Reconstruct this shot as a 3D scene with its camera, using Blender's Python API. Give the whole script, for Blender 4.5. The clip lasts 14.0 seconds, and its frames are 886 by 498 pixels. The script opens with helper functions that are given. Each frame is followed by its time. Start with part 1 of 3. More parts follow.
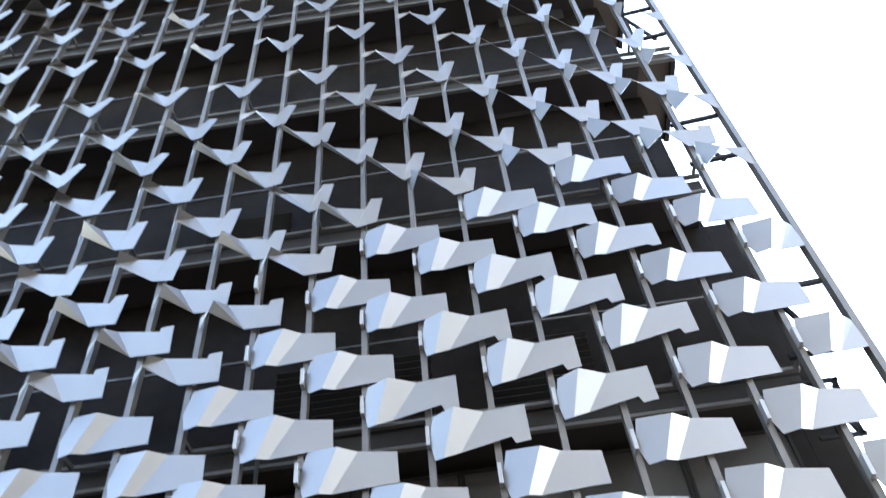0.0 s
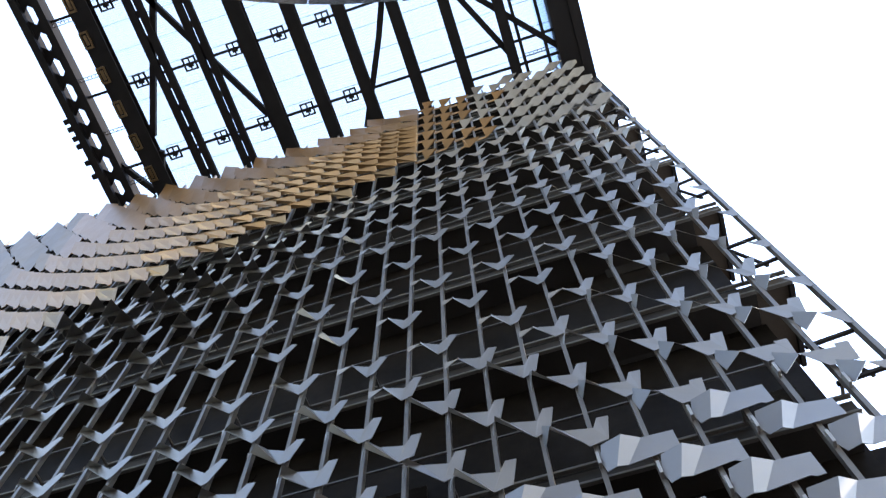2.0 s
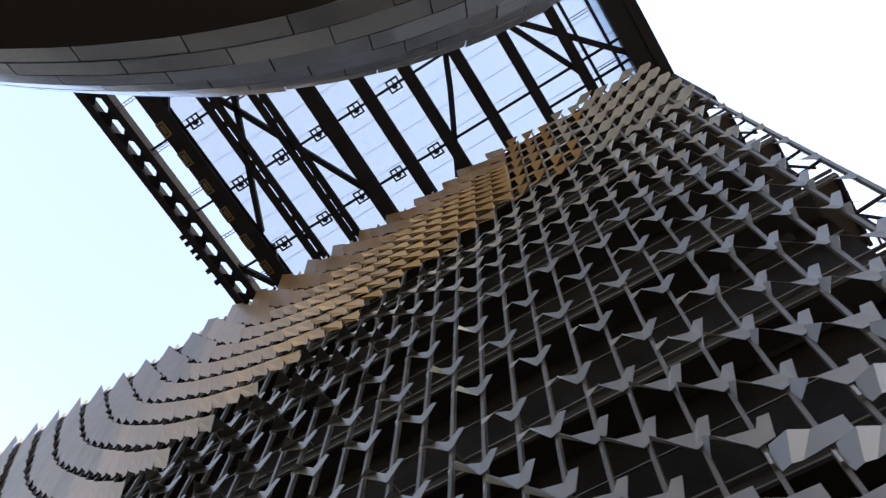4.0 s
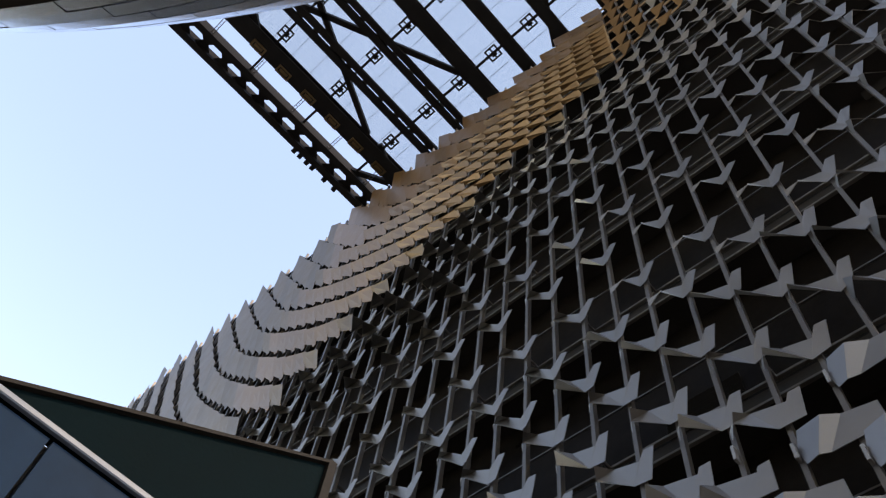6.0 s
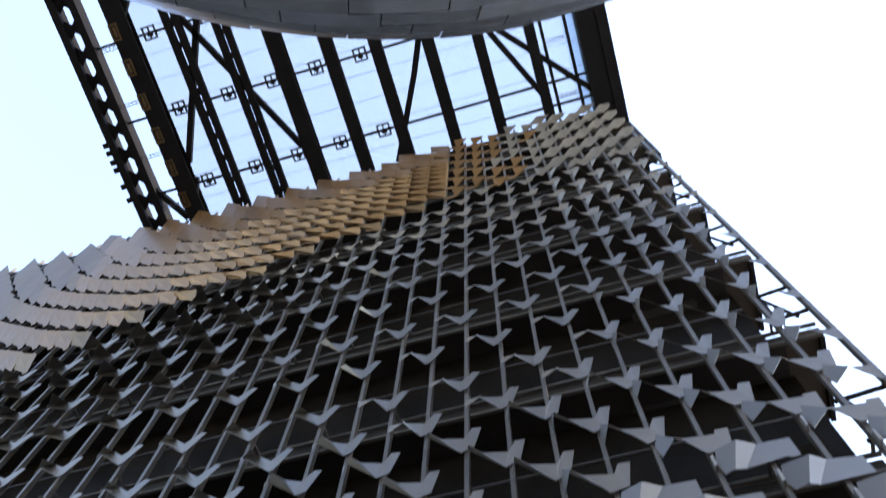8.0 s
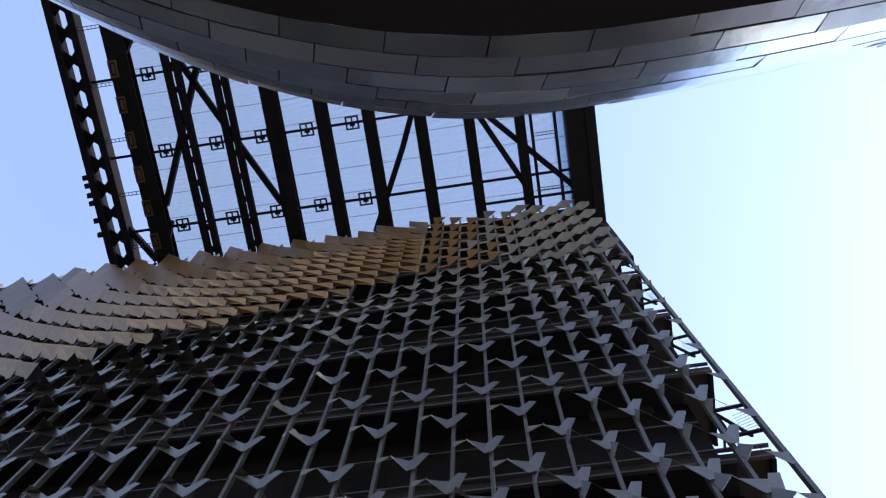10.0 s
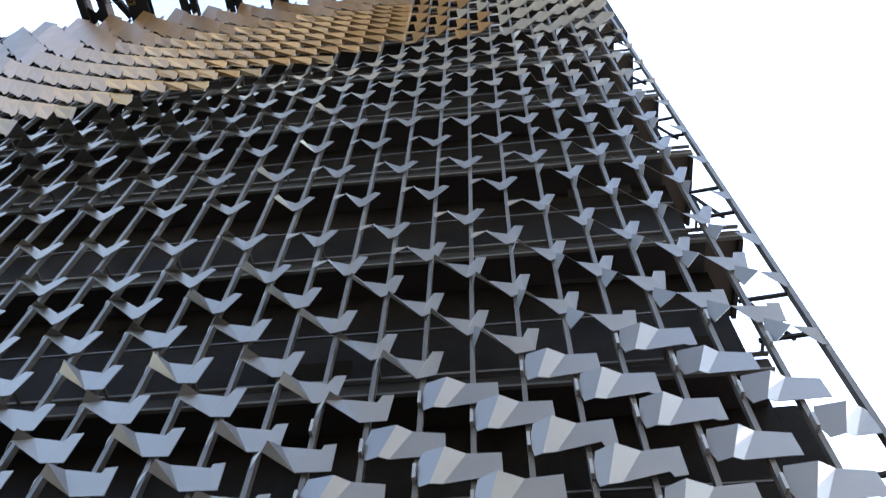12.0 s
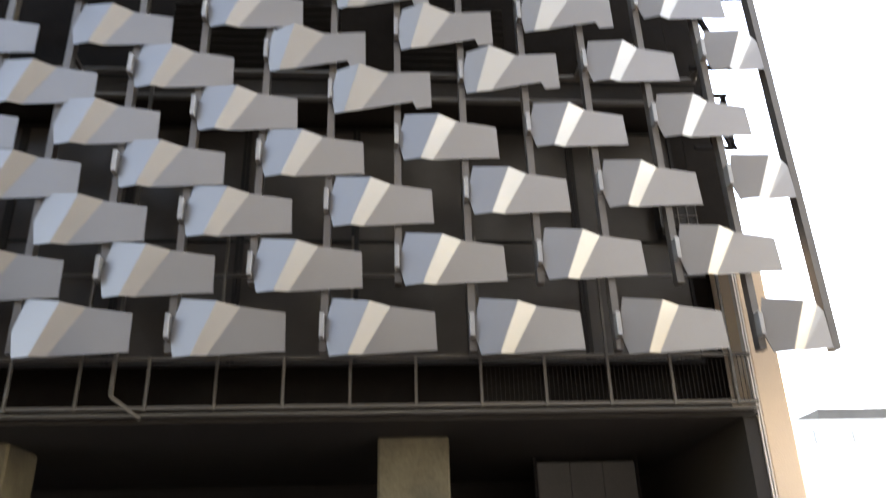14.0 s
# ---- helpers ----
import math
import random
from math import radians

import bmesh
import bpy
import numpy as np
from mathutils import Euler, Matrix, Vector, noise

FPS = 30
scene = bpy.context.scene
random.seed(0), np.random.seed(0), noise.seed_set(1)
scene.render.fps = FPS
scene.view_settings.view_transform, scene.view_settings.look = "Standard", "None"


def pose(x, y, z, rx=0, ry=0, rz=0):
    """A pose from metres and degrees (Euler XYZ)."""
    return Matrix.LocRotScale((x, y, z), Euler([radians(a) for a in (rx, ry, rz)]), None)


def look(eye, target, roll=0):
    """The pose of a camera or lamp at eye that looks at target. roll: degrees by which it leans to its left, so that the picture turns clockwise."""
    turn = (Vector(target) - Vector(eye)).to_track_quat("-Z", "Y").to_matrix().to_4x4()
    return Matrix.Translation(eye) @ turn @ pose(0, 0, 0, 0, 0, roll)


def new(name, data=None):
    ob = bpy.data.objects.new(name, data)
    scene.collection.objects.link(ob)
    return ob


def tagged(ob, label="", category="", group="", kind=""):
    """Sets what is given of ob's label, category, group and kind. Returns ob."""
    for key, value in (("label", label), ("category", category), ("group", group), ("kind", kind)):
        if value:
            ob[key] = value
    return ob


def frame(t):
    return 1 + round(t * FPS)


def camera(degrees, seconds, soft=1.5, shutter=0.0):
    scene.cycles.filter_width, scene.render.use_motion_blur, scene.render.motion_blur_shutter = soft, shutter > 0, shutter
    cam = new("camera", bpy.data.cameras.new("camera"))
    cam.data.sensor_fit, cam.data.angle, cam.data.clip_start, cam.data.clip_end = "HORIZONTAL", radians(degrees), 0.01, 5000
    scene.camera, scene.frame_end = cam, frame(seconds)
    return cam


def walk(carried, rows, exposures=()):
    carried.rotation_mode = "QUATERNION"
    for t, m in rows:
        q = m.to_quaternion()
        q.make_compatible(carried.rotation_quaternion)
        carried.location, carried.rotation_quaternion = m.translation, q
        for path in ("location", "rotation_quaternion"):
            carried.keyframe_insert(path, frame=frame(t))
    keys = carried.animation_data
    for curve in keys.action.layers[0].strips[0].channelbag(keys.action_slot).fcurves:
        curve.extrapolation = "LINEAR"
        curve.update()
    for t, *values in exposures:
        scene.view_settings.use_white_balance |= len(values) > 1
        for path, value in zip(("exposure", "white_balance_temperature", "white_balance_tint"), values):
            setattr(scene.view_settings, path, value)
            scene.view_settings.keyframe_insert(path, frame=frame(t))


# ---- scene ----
cam = camera(58.0, 14.0, soft=1.2, shutter=0.3)

# seconds, yaw, pitch, roll: a hand-held turn on the spot, eye 1.6 m above the paving
EYE = Vector((0.0, 0.0, 1.6))
PATH = (
    (0.0, 2.06, 47.26, -6.69),
    (0.5, 4.68, 52.59, -8.03),
    (1.0, 7.40, 56.75, -7.48),
    (1.5, 10.40, 63.57, -6.04),
    (2.0, 14.77, 67.05, -3.15),
    (2.2, 14.96, 68.09, -3.31),
    (4.3, 42.49, 69.37, 7.47),
    (4.5, 45.29, 67.96, 8.12),
    (5.0, 51.78, 63.77, 9.48),
    (5.5, 54.89, 60.24, 11.24),
    (6.0, 53.05, 60.52, 11.78),
    (6.5, 46.69, 61.85, 10.64),
    (7.0, 36.24, 64.16, 8.49),
    (7.5, 26.40, 66.07, 6.36),
    (8.0, 19.97, 69.68, 4.09),
    (8.2, 20.41, 73.21, 5.80),
    (10.3, 13.96, 75.37, 5.80),
    (10.5, 12.72, 73.83, 4.59),
    (11.0, 10.75, 69.27, 3.65),
    (11.5, 9.26, 63.32, 3.10),
    (12.0, 8.43, 59.30, 2.67),
    (12.5, 5.53, 54.21, 0.85),
    (13.0, 3.55, 45.31, 0.22),
    (13.5, -0.21, 36.40, -0.42),
    (14.0, -4.60, 24.16, -1.76),
)


def aim(t, yaw, pitch, roll):
    y, p = radians(yaw), radians(pitch)
    way = Vector((-math.sin(y) * math.cos(p), math.cos(y) * math.cos(p), math.sin(p)))
    eye = EYE + Vector((0.10, -0.09, 0.23)) * float(np.interp(t, (1.0, 1.5, 2.2), (1.0, 0.4, 0.0)))
    return look(eye, eye + way, roll)


EXPOSE = ((0.0, 4.5, 7600, 12), (0.5, 4.12, 7900, 13), (1.0, 4.05, 7900, 13), (2.2, 3.3, 7900, 14), (4.3, 2.65, 9400, 18), (6.0, 2.35, 9300, 18), (7.0, 2.8, 9000, 17), (8.2, 2.88, 8000, 16),
          (10.3, 1.9, 7400, 20), (11.0, 2.3, 7300, 15), (11.5, 2.85, 7500, 13), (12.5, 3.9, 8500, 13), (13.0, 3.9, 9200, 15), (14.0, 3.8, 9900, 18))
walk(cam, [(t, aim(t, a, b, c)) for t, a, b, c in PATH], EXPOSE)

# ---------------------------------------------------------------- light
SUN_WAY = Vector((0.77, 0.20, 0.60)).normalized()
world = bpy.data.worlds.new("sky")
scene.world = world
world.use_nodes = True
wn = world.node_tree
sky = wn.nodes.new("ShaderNodeTexSky")
sky.sky_type, sky.sun_disc = "NISHITA", False
sky.sun_elevation = math.asin(SUN_WAY.z)
sky.sun_rotation = math.atan2(SUN_WAY.x, SUN_WAY.y)
sky.air_density, sky.dust_density, sky.ozone_density = 1.0, 0.2, 1.9
wn.links.new(sky.outputs[0], wn.nodes["Background"].inputs[0])
wn.nodes["Background"].inputs[1].default_value = 0.15
sun_data = bpy.data.lights.new("sun", "SUN")
sun_data.energy, sun_data.angle, sun_data.color = 0.75, radians(0.6), (1.0, 0.93, 0.82)
new("sun", sun_data).matrix_world = look((0, 0, 80), Vector((0, 0, 80)) - SUN_WAY)


# ---------------------------------------------------------------- materials
def material(name, colour, rough=0.5, metal=0.0, vary=0.15, scale=3.0, bump=0.0, grain=60.0, rand=0.0, streak=1.0, gloss=0.5):
    """A surface with blotches at one scale, grain at another and fine relief."""
    m = bpy.data.materials.new(name)
    m.use_nodes = True
    t = m.node_tree
    n, l = t.nodes, t.links
    b = n["Principled BSDF"]
    b.inputs["Metallic"].default_value = metal
    b.inputs["Specular IOR Level"].default_value = gloss
    co = n.new("ShaderNodeTexCoord")
    mp = n.new("ShaderNodeMapping")
    mp.inputs["Scale"].default_value = (1, 1, streak)
    l.new(co.outputs["Object"], mp.inputs[0])
    big, fine = n.new("ShaderNodeTexNoise"), n.new("ShaderNodeTexNoise")
    big.inputs["Scale"].default_value, big.inputs["Detail"].default_value = scale, 6
    fine.inputs["Scale"].default_value, fine.inputs["Detail"].default_value = grain, 3
    l.new(mp.outputs[0], big.inputs["Vector"])
    l.new(mp.outputs[0], fine.inputs["Vector"])
    add = n.new("ShaderNodeMath")
    add.operation = "MULTIPLY_ADD"
    add.inputs[1].default_value = 0.35
    l.new(fine.outputs["Fac"], add.inputs[0])
    l.new(big.outputs["Fac"], add.inputs[2])
    src = add.outputs[0]
    if rand:
        info = n.new("ShaderNodeObjectInfo")
        geo = n.new("ShaderNodeNewGeometry")
        both = n.new("ShaderNodeMath")
        l.new(info.outputs["Random"], both.inputs[0])
        l.new(geo.outputs["Random Per Island"], both.inputs[1])
        frac = n.new("ShaderNodeMath")
        frac.operation = "FRACT"
        l.new(both.outputs[0], frac.inputs[0])
        mix = n.new("ShaderNodeMath")
        mix.operation = "MULTIPLY_ADD"
        mix.inputs[1].default_value = rand
        l.new(frac.outputs[0], mix.inputs[0])
        l.new(src, mix.inputs[2])
        src = mix.outputs[0]
    rng = n.new("ShaderNodeMapRange")
    rng.inputs["From Min"].default_value, rng.inputs["From Max"].default_value = 0.35, 1.0 + rand
    rng.inputs["To Min"].default_value, rng.inputs["To Max"].default_value = 1 - vary, 1 + vary
    l.new(src, rng.inputs["Value"])
    vm = n.new("ShaderNodeVectorMath")
    vm.operation = "SCALE"
    vm.inputs[0].default_value = colour
    l.new(rng.outputs[0], vm.inputs["Scale"])
    l.new(vm.outputs[0], b.inputs["Base Color"])
    rr = n.new("ShaderNodeMapRange")
    rr.inputs["To Min"].default_value, rr.inputs["To Max"].default_value = max(0.02, rough - 0.08), min(1, rough + 0.1)
    l.new(big.outputs["Fac"], rr.inputs["Value"])
    l.new(rr.outputs[0], b.inputs["Roughness"])
    if bump:
        bp = n.new("ShaderNodeBump")
        bp.inputs["Strength"].default_value, bp.inputs["Distance"].default_value = bump, 0.02
        l.new(fine.outputs["Fac"], bp.inputs["Height"])
        l.new(bp.outputs[0], b.inputs["Normal"])
    return m


PANEL = material("satin_aluminium", (0.156, 0.148, 0.142), 0.42, 0.85, 0.08, 1.2, 0.03, 40, 0.2)
CLIP = material("pale_mill_aluminium", (0.20, 0.195, 0.19), 0.5, 0.6, 0.1, 2.0, 0.05, 40)
# the warm light mirrored by the upper fins is put into this colour
GOLD = material("gold_reflection_aluminium", (0.128, 0.068, 0.025), 0.38, 0.4, 0.28, 1.2, 0.05, 40, 1.0)
# the same fins where they mirror the sky, painted as a paler tone
PALE = material("pale_reflection_aluminium", (0.096, 0.062, 0.033), 0.42, 0.7, 0.28, 1.2, 0.05, 40, 1.0)
MULLION = material("grey_painted_steel", (0.066, 0.059, 0.054), 0.42, 0.3, 0.15, 0.8, 0.05, 30)
DARK = material("black_painted_steel", (0.017, 0.0155, 0.015), 0.6, 0.0, 0.3, 0.8, 0.1, 30, gloss=0.04)
SLAB = material("concrete_slab_edge", (0.07, 0.066, 0.061), 0.8, 0.0, 0.3, 0.6, 0.3, 25)
GLASS = material("dark_glazing", (0.010, 0.0082, 0.0070), 0.3, 0.0, 0.6, 0.5, 0.0, 5, gloss=0.02)
GLAZE = material("grey_glazing", (0.026, 0.022, 0.019), 0.34, 0.0, 0.3, 0.5, 0.0, 5, gloss=0.22)
BROWN = material("dark_brown_soffit", (0.040, 0.030, 0.022), 0.7, 0.0, 0.3, 0.8, 0.1, 20, gloss=0.2)
LOUVRE = material("dark_louvre_blades", (0.011, 0.0095, 0.0085), 0.6, 0.0, 0.3, 0.6, 0.1, 20, gloss=0.2)
CONCRETE = material("board_marked_concrete", (0.10, 0.086, 0.056), 0.85, 0.0, 0.6, 1.6, 0.2, 24, 0, 0.8)
PIER = material("cream_render", (0.5, 0.37, 0.26), 0.85, 0.0, 0.12, 0.7, 0.2, 40)
PAVING = material("grey_paving", (0.18, 0.165, 0.15), 0.85, 0.0, 0.25, 0.4, 0.3, 20)
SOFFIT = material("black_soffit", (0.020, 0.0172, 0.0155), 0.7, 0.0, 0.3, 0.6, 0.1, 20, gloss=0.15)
CLAD = material("silver_cladding_tile", (0.78, 0.82, 0.90), 0.20, 0.95, 0.22, 1.0, 0.35, 2.5, 0.4)
GREEN = material("dark_green_panel", (0.0012, 0.0052, 0.0068), 0.7, 0.0, 0.35, 1.5, 0.1, 40, gloss=0.02)
TRIM = material("white_aluminium_trim", (0.080, 0.105, 0.150), 0.5, 0.0, 0.1, 2, 0.0, 40)
BLUEGLASS = material("blue_glass", (0.007, 0.020, 0.042), 0.5, 0.0, 0.3, 0.8, 0.0, 10, gloss=0.02)
RAIL = material("galvanised_rail", (0.06, 0.052, 0.043), 0.5, 0.3, 0.2, 2, 0.1, 40)
WHITE = material("white_render", (0.78, 0.77, 0.75), 0.8, 0.0, 0.08, 0.3, 0.1, 10)
REARWALL = material("pale_grey_cladding", (0.70, 0.685, 0.655), 0.6, 0.0, 0.1, 0.3, 0.1, 10)
PALEGLASS = material("pale_window_glass", (0.38, 0.39, 0.40), 0.3, 0.0, 0.1, 0.5, 0.0, 5)
EDGETRIM = material("pale_edge_trim", (0.42, 0.38, 0.33), 0.5, 0.0, 0.1, 2, 0.0, 40)
LAMP = material("gold_lamp_housing", (0.16, 0.10, 0.045), 0.3, 0.5, 0.2, 3, 0.0, 20)


def mesh_screen():
    """Fine translucent roof mesh: mostly open, with thin threads."""
    m = bpy.data.materials.new("translucent_roof_mesh")
    m.use_nodes = True
    n, l = m.node_tree.nodes, m.node_tree.links
    b = n["Principled BSDF"]
    b.inputs["Base Color"].default_value = (0.42, 0.46, 0.56, 1)
    b.inputs["Roughness"].default_value = 0.6
    out = n["Material Output"]
    clear, mix, thin = n.new("ShaderNodeBsdfTransparent"), n.new("ShaderNodeMixShader"), n.new("ShaderNodeBsdfTranslucent")
    clear.inputs[0].default_value = (0.64, 0.72, 0.76, 1)
    thin.inputs[0].default_value = (0.44, 0.46, 0.50, 1)
    co, wave = n.new("ShaderNodeTexCoord"), n.new("ShaderNodeTexWave")
    wave.inputs["Scale"].default_value = 5.0
    wave.bands_direction = "X"
    l.new(co.outputs["Object"], wave.inputs["Vector"])
    rng = n.new("ShaderNodeMapRange")
    rng.inputs["To Min"].default_value, rng.inputs["To Max"].default_value = 0.22, 0.42
    l.new(wave.outputs["Fac"], rng.inputs["Value"])
    l.new(rng.outputs[0], mix.inputs[0])
    l.new(clear.outputs[0], mix.inputs[1])
    l.new(thin.outputs[0], mix.inputs[2])
    l.new(mix.outputs[0], out.inputs[0])
    return m


MESH = mesh_screen()


# ---------------------------------------------------------------- builders
def box(bm, x0, x1, y0, y1, z0, z1, bevel=0.0):
    made = bmesh.ops.create_cube(bm, size=1.0, matrix=Matrix.Translation(((x0 + x1) / 2, (y0 + y1) / 2, (z0 + z1) / 2)) @ Matrix.Diagonal((x1 - x0, y1 - y0, z1 - z0, 1)))
    if bevel:
        es = list({e for v in made["verts"] for e in v.link_edges})
        bmesh.ops.bevel(bm, geom=es, offset=bevel, segments=1, affect="EDGES")


def bar(bm, a, b, w, h, up=(0, 0, 1)):
    """A straight bar from a to b, w wide and h deep."""
    a, b = Vector(a), Vector(b)
    d = b - a
    x = d.normalized()
    z = Vector(up)
    if abs(x.dot(z)) > 0.98:
        z = Vector((0, 1, 0))
    y = z.cross(x).normalized()
    z = x.cross(y)
    m = Matrix((x, y, z)).transposed().to_4x4()
    m.translation = (a + b) / 2
    bmesh.ops.create_cube(bm, size=1.0, matrix=m @ Matrix.Diagonal((d.length, w, h, 1)))


def sheet(bm, pts, thick, way):
    """A plate of even thickness on a flat outline; way: where the thickness goes."""
    way = Vector(way).normalized() * thick
    top = [bm.verts.new(p) for p in pts]
    low = [bm.verts.new(Vector(p) + way) for p in pts]
    bm.faces.new(top)
    bm.faces.new(low[::-1])
    for i in range(len(pts)):
        j = (i + 1) % len(pts)
        bm.faces.new((top[j], top[i], low[i], low[j]))


def finish(name, bm, mat, smooth=False):
    bmesh.ops.recalc_face_normals(bm, faces=bm.faces)
    me = bpy.data.meshes.new(name)
    bm.to_mesh(me)
    bm.free()
    me.materials.append(mat)
    if smooth:
        for f in me.polygons:
            f.use_smooth = True
    return me


def part(name, bm, mat, parent=None, label="", smooth=False):
    ob = new(name, finish(name, bm, mat, smooth))
    ob.parent = parent
    return tagged(ob, label)


def thing(name, label, category, group="", kind="", at=(0, 0, 0)):
    ob = new(name)
    ob.location = at
    ob.empty_display_size = 0.2
    return tagged(ob, label, category, group, kind)


def made(name, label="", category="", group="", kind="", mat=None, build=None):
    bm = bmesh.new()
    build(bm)
    return tagged(part(name, bm, mat), label, category, group, kind)


# ---------------------------------------------------------------- plan
FACE = 10.22          # plane of the screen of fins
COL0 = 5.195          # the last upright that carries fins
LAST = 60             # uprights to the west
TOP = 48.6
FLOORS = (4.06, 9.5, 14.65, 19.85, 25.05, 30.2, 35.4, 40.5, 45.6)
WALL = 11.9


def col_x(c, z=5.0):
    """Uprights are vertical but for the last few, which lean in a little."""
    return c + COL0 - 0.0112 * (z - 5.0) * min(1, max(0, (c + 4) / 4))


WEST = col_x(-LAST)

made("ground", "grey stone paving of a forecourt", "ground", kind="structure", mat=PAVING, build=lambda bm: box(bm, -900, 900, -900, 900, -0.4, 0))

# ---------------------------------------------------------------- building behind the screen
made("wall_back", "dark glazed wall behind the fin screen", "wall", kind="structure", mat=GLASS, build=lambda bm: box(bm, WEST, 5.3, WALL, WALL + 0.3, 4.06, TOP))
made("wall_corner", "dark glazed wall at the foot of the corner", "wall", kind="structure", mat=GLASS, build=lambda bm: box(bm, 5.305, 5.97, WALL, WALL + 0.3, 4.06, 14.34))
made("wall_east", "dark glazed end wall", "wall", kind="structure", mat=GLASS, build=lambda bm: box(bm, 5.0, 5.3, WALL + 0.305, 40, 4.0, TOP))
made("wall_west", "dark glazed end wall", "wall", kind="structure", mat=GLASS, build=lambda bm: box(bm, WEST, WEST + 0.3, WALL + 0.305, 40, 4.36, TOP))
made("wall_rear", "dark glazed rear wall", "wall", kind="structure", mat=GLASS, build=lambda bm: box(bm, WEST, 4.9, 40.005, 40.3, 0, TOP))
made("roof_edge_soffit", "dark soffit closing the gap behind the screen", "soffit", kind="structure", mat=SOFFIT, build=lambda bm: box(bm, WEST, 5.1, FACE + 0.3, WALL + 0.3, TOP + 0.02, TOP + 0.2))
made("roof_slab", "flat dark roof slab", "roof", kind="structure", mat=SOFFIT, build=lambda bm: box(bm, WEST, 4.9, WALL + 0.31, 40, TOP - 0.6, TOP - 0.3))
for z in FLOORS:
    slab = thing("floor_slab", "dark floor slab with grey steel edge channels", "floor slab", "floor slabs", "structure")
    bm = bmesh.new()
    box(bm, WEST, 5.2, 10.86, WALL - 0.01, z - (0.30 if z > 5 else 0.06), z - 0.005)
    part("slab", bm, SOFFIT, slab)
    for dz, h, y in ((0.04, 0.07, 10.74), (-0.40, 0.07, 10.80)) if z > 5 else ((-0.05, 0.04, 10.74),):
        bm = bmesh.new()
        box(bm, WEST, 6.1 if z > 16 else 5.22, y, y + 0.11, z + dz, z + dz + h, 0.01)
        part("edge_channel", bm, SLAB, slab)
    if z > 16:
        bm = bmesh.new()
        box(bm, 5.205, 6.12, 10.86, 13.4, z - 0.30, z - 0.005)
        part("corner_slab", bm, BROWN, slab, "dark brown slab corner seen from below")
        bm = bmesh.new()
        box(bm, 6.0, 6.12, 10.92, 13.4, z - 0.42, z - 0.302)
        part("edge_channel", bm, DARK, slab)
    made("transom", "thin grey steel transom across the glazing", "transom", "transoms", "structure", MULLION,
         lambda bm: box(bm, WEST, 4.9, 11.0, 11.05, z + 2.05, z + 2.09))

# louvred bays in the glazing
for k, (c0, z0, n) in enumerate(((-6, 9.7, 3), (-3, 9.7, 2), (-9, 14.6, 2), (-1, 24.4, 2), (-2, 19.5, 2), (-20, 14.6, 3), (-5, 6.0, 3), (0, 14.6, 1))):
    louvre = thing("louvre_bank", "bank of dark horizontal louvre blades", "louvre", "louvre banks", "structure")
    for i in range(14):
        bm = bmesh.new()
        bar(bm, (col_x(c0 - n), WALL - 0.08, z0 + 0.16 * i), (min(4.85, col_x(c0)), WALL - 0.08, z0 + 0.16 * i), 0.12, 0.03, (0, 0.6, 0.8))
        part("blade", bm, LOUVRE, louvre)

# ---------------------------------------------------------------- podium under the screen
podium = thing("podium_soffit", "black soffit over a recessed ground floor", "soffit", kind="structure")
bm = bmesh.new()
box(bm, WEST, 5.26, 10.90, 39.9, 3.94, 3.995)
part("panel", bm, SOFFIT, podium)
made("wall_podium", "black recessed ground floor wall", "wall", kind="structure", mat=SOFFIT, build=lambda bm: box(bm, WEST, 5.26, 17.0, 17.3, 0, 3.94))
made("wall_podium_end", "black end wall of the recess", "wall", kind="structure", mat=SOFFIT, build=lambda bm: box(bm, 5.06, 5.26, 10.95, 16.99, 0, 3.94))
screen_wall = thing("partition", "grey metal partition in the dark recess", "partition", kind="structure")
for k in range(3):
    bm = bmesh.new()
    box(bm, 2.66 + 0.58 * k, 3.23 + 0.58 * k, 14.1, 14.16, 0, 3.86, 0.004)
    part("panel", bm, SLAB, screen_wall)
for x in (2.60, 4.40):
    bm = bmesh.new()
    box(bm, x, x + 0.05, 14.08, 14.18, 0, 3.94)
    part("post", bm, DARK, screen_wall)


def column(x, y, w):
    ob = thing("concrete_column", "stained board-marked concrete column under the soffit", "column", "concrete columns")
    bm = bmesh.new()
    box(bm, x - w / 2, x + w / 2, y - w / 2, y + w / 2, 0, 3.94, 0.03)
    part("shaft", bm, CONCRETE, ob)
    bm = bmesh.new()
    box(bm, x - w / 2 - 0.02, x + w / 2 + 0.02, y - w / 2 - 0.02, y + w / 2 + 0.02, 0, 0.12)
    part("plinth", bm, SLAB, ob)


for x in (0.44, -5.9, -12.2, -18.5):
    column(x, 12.55, 1.06)

pier = thing("corner_pier", "cream rendered corner pier with pale edge trims", "pier")
bm = bmesh.new()
box(bm, 5.34, 5.76, 10.95, 11.88, 0, 6.75, 0.02)
part("shaft", bm, PIER, pier)
for x in (5.27, 5.31):
    bm = bmesh.new()
    box(bm, x, x + 0.022, 10.93, 11.05, 0, 6.75)
    part("trim", bm, EDGETRIM, pier)

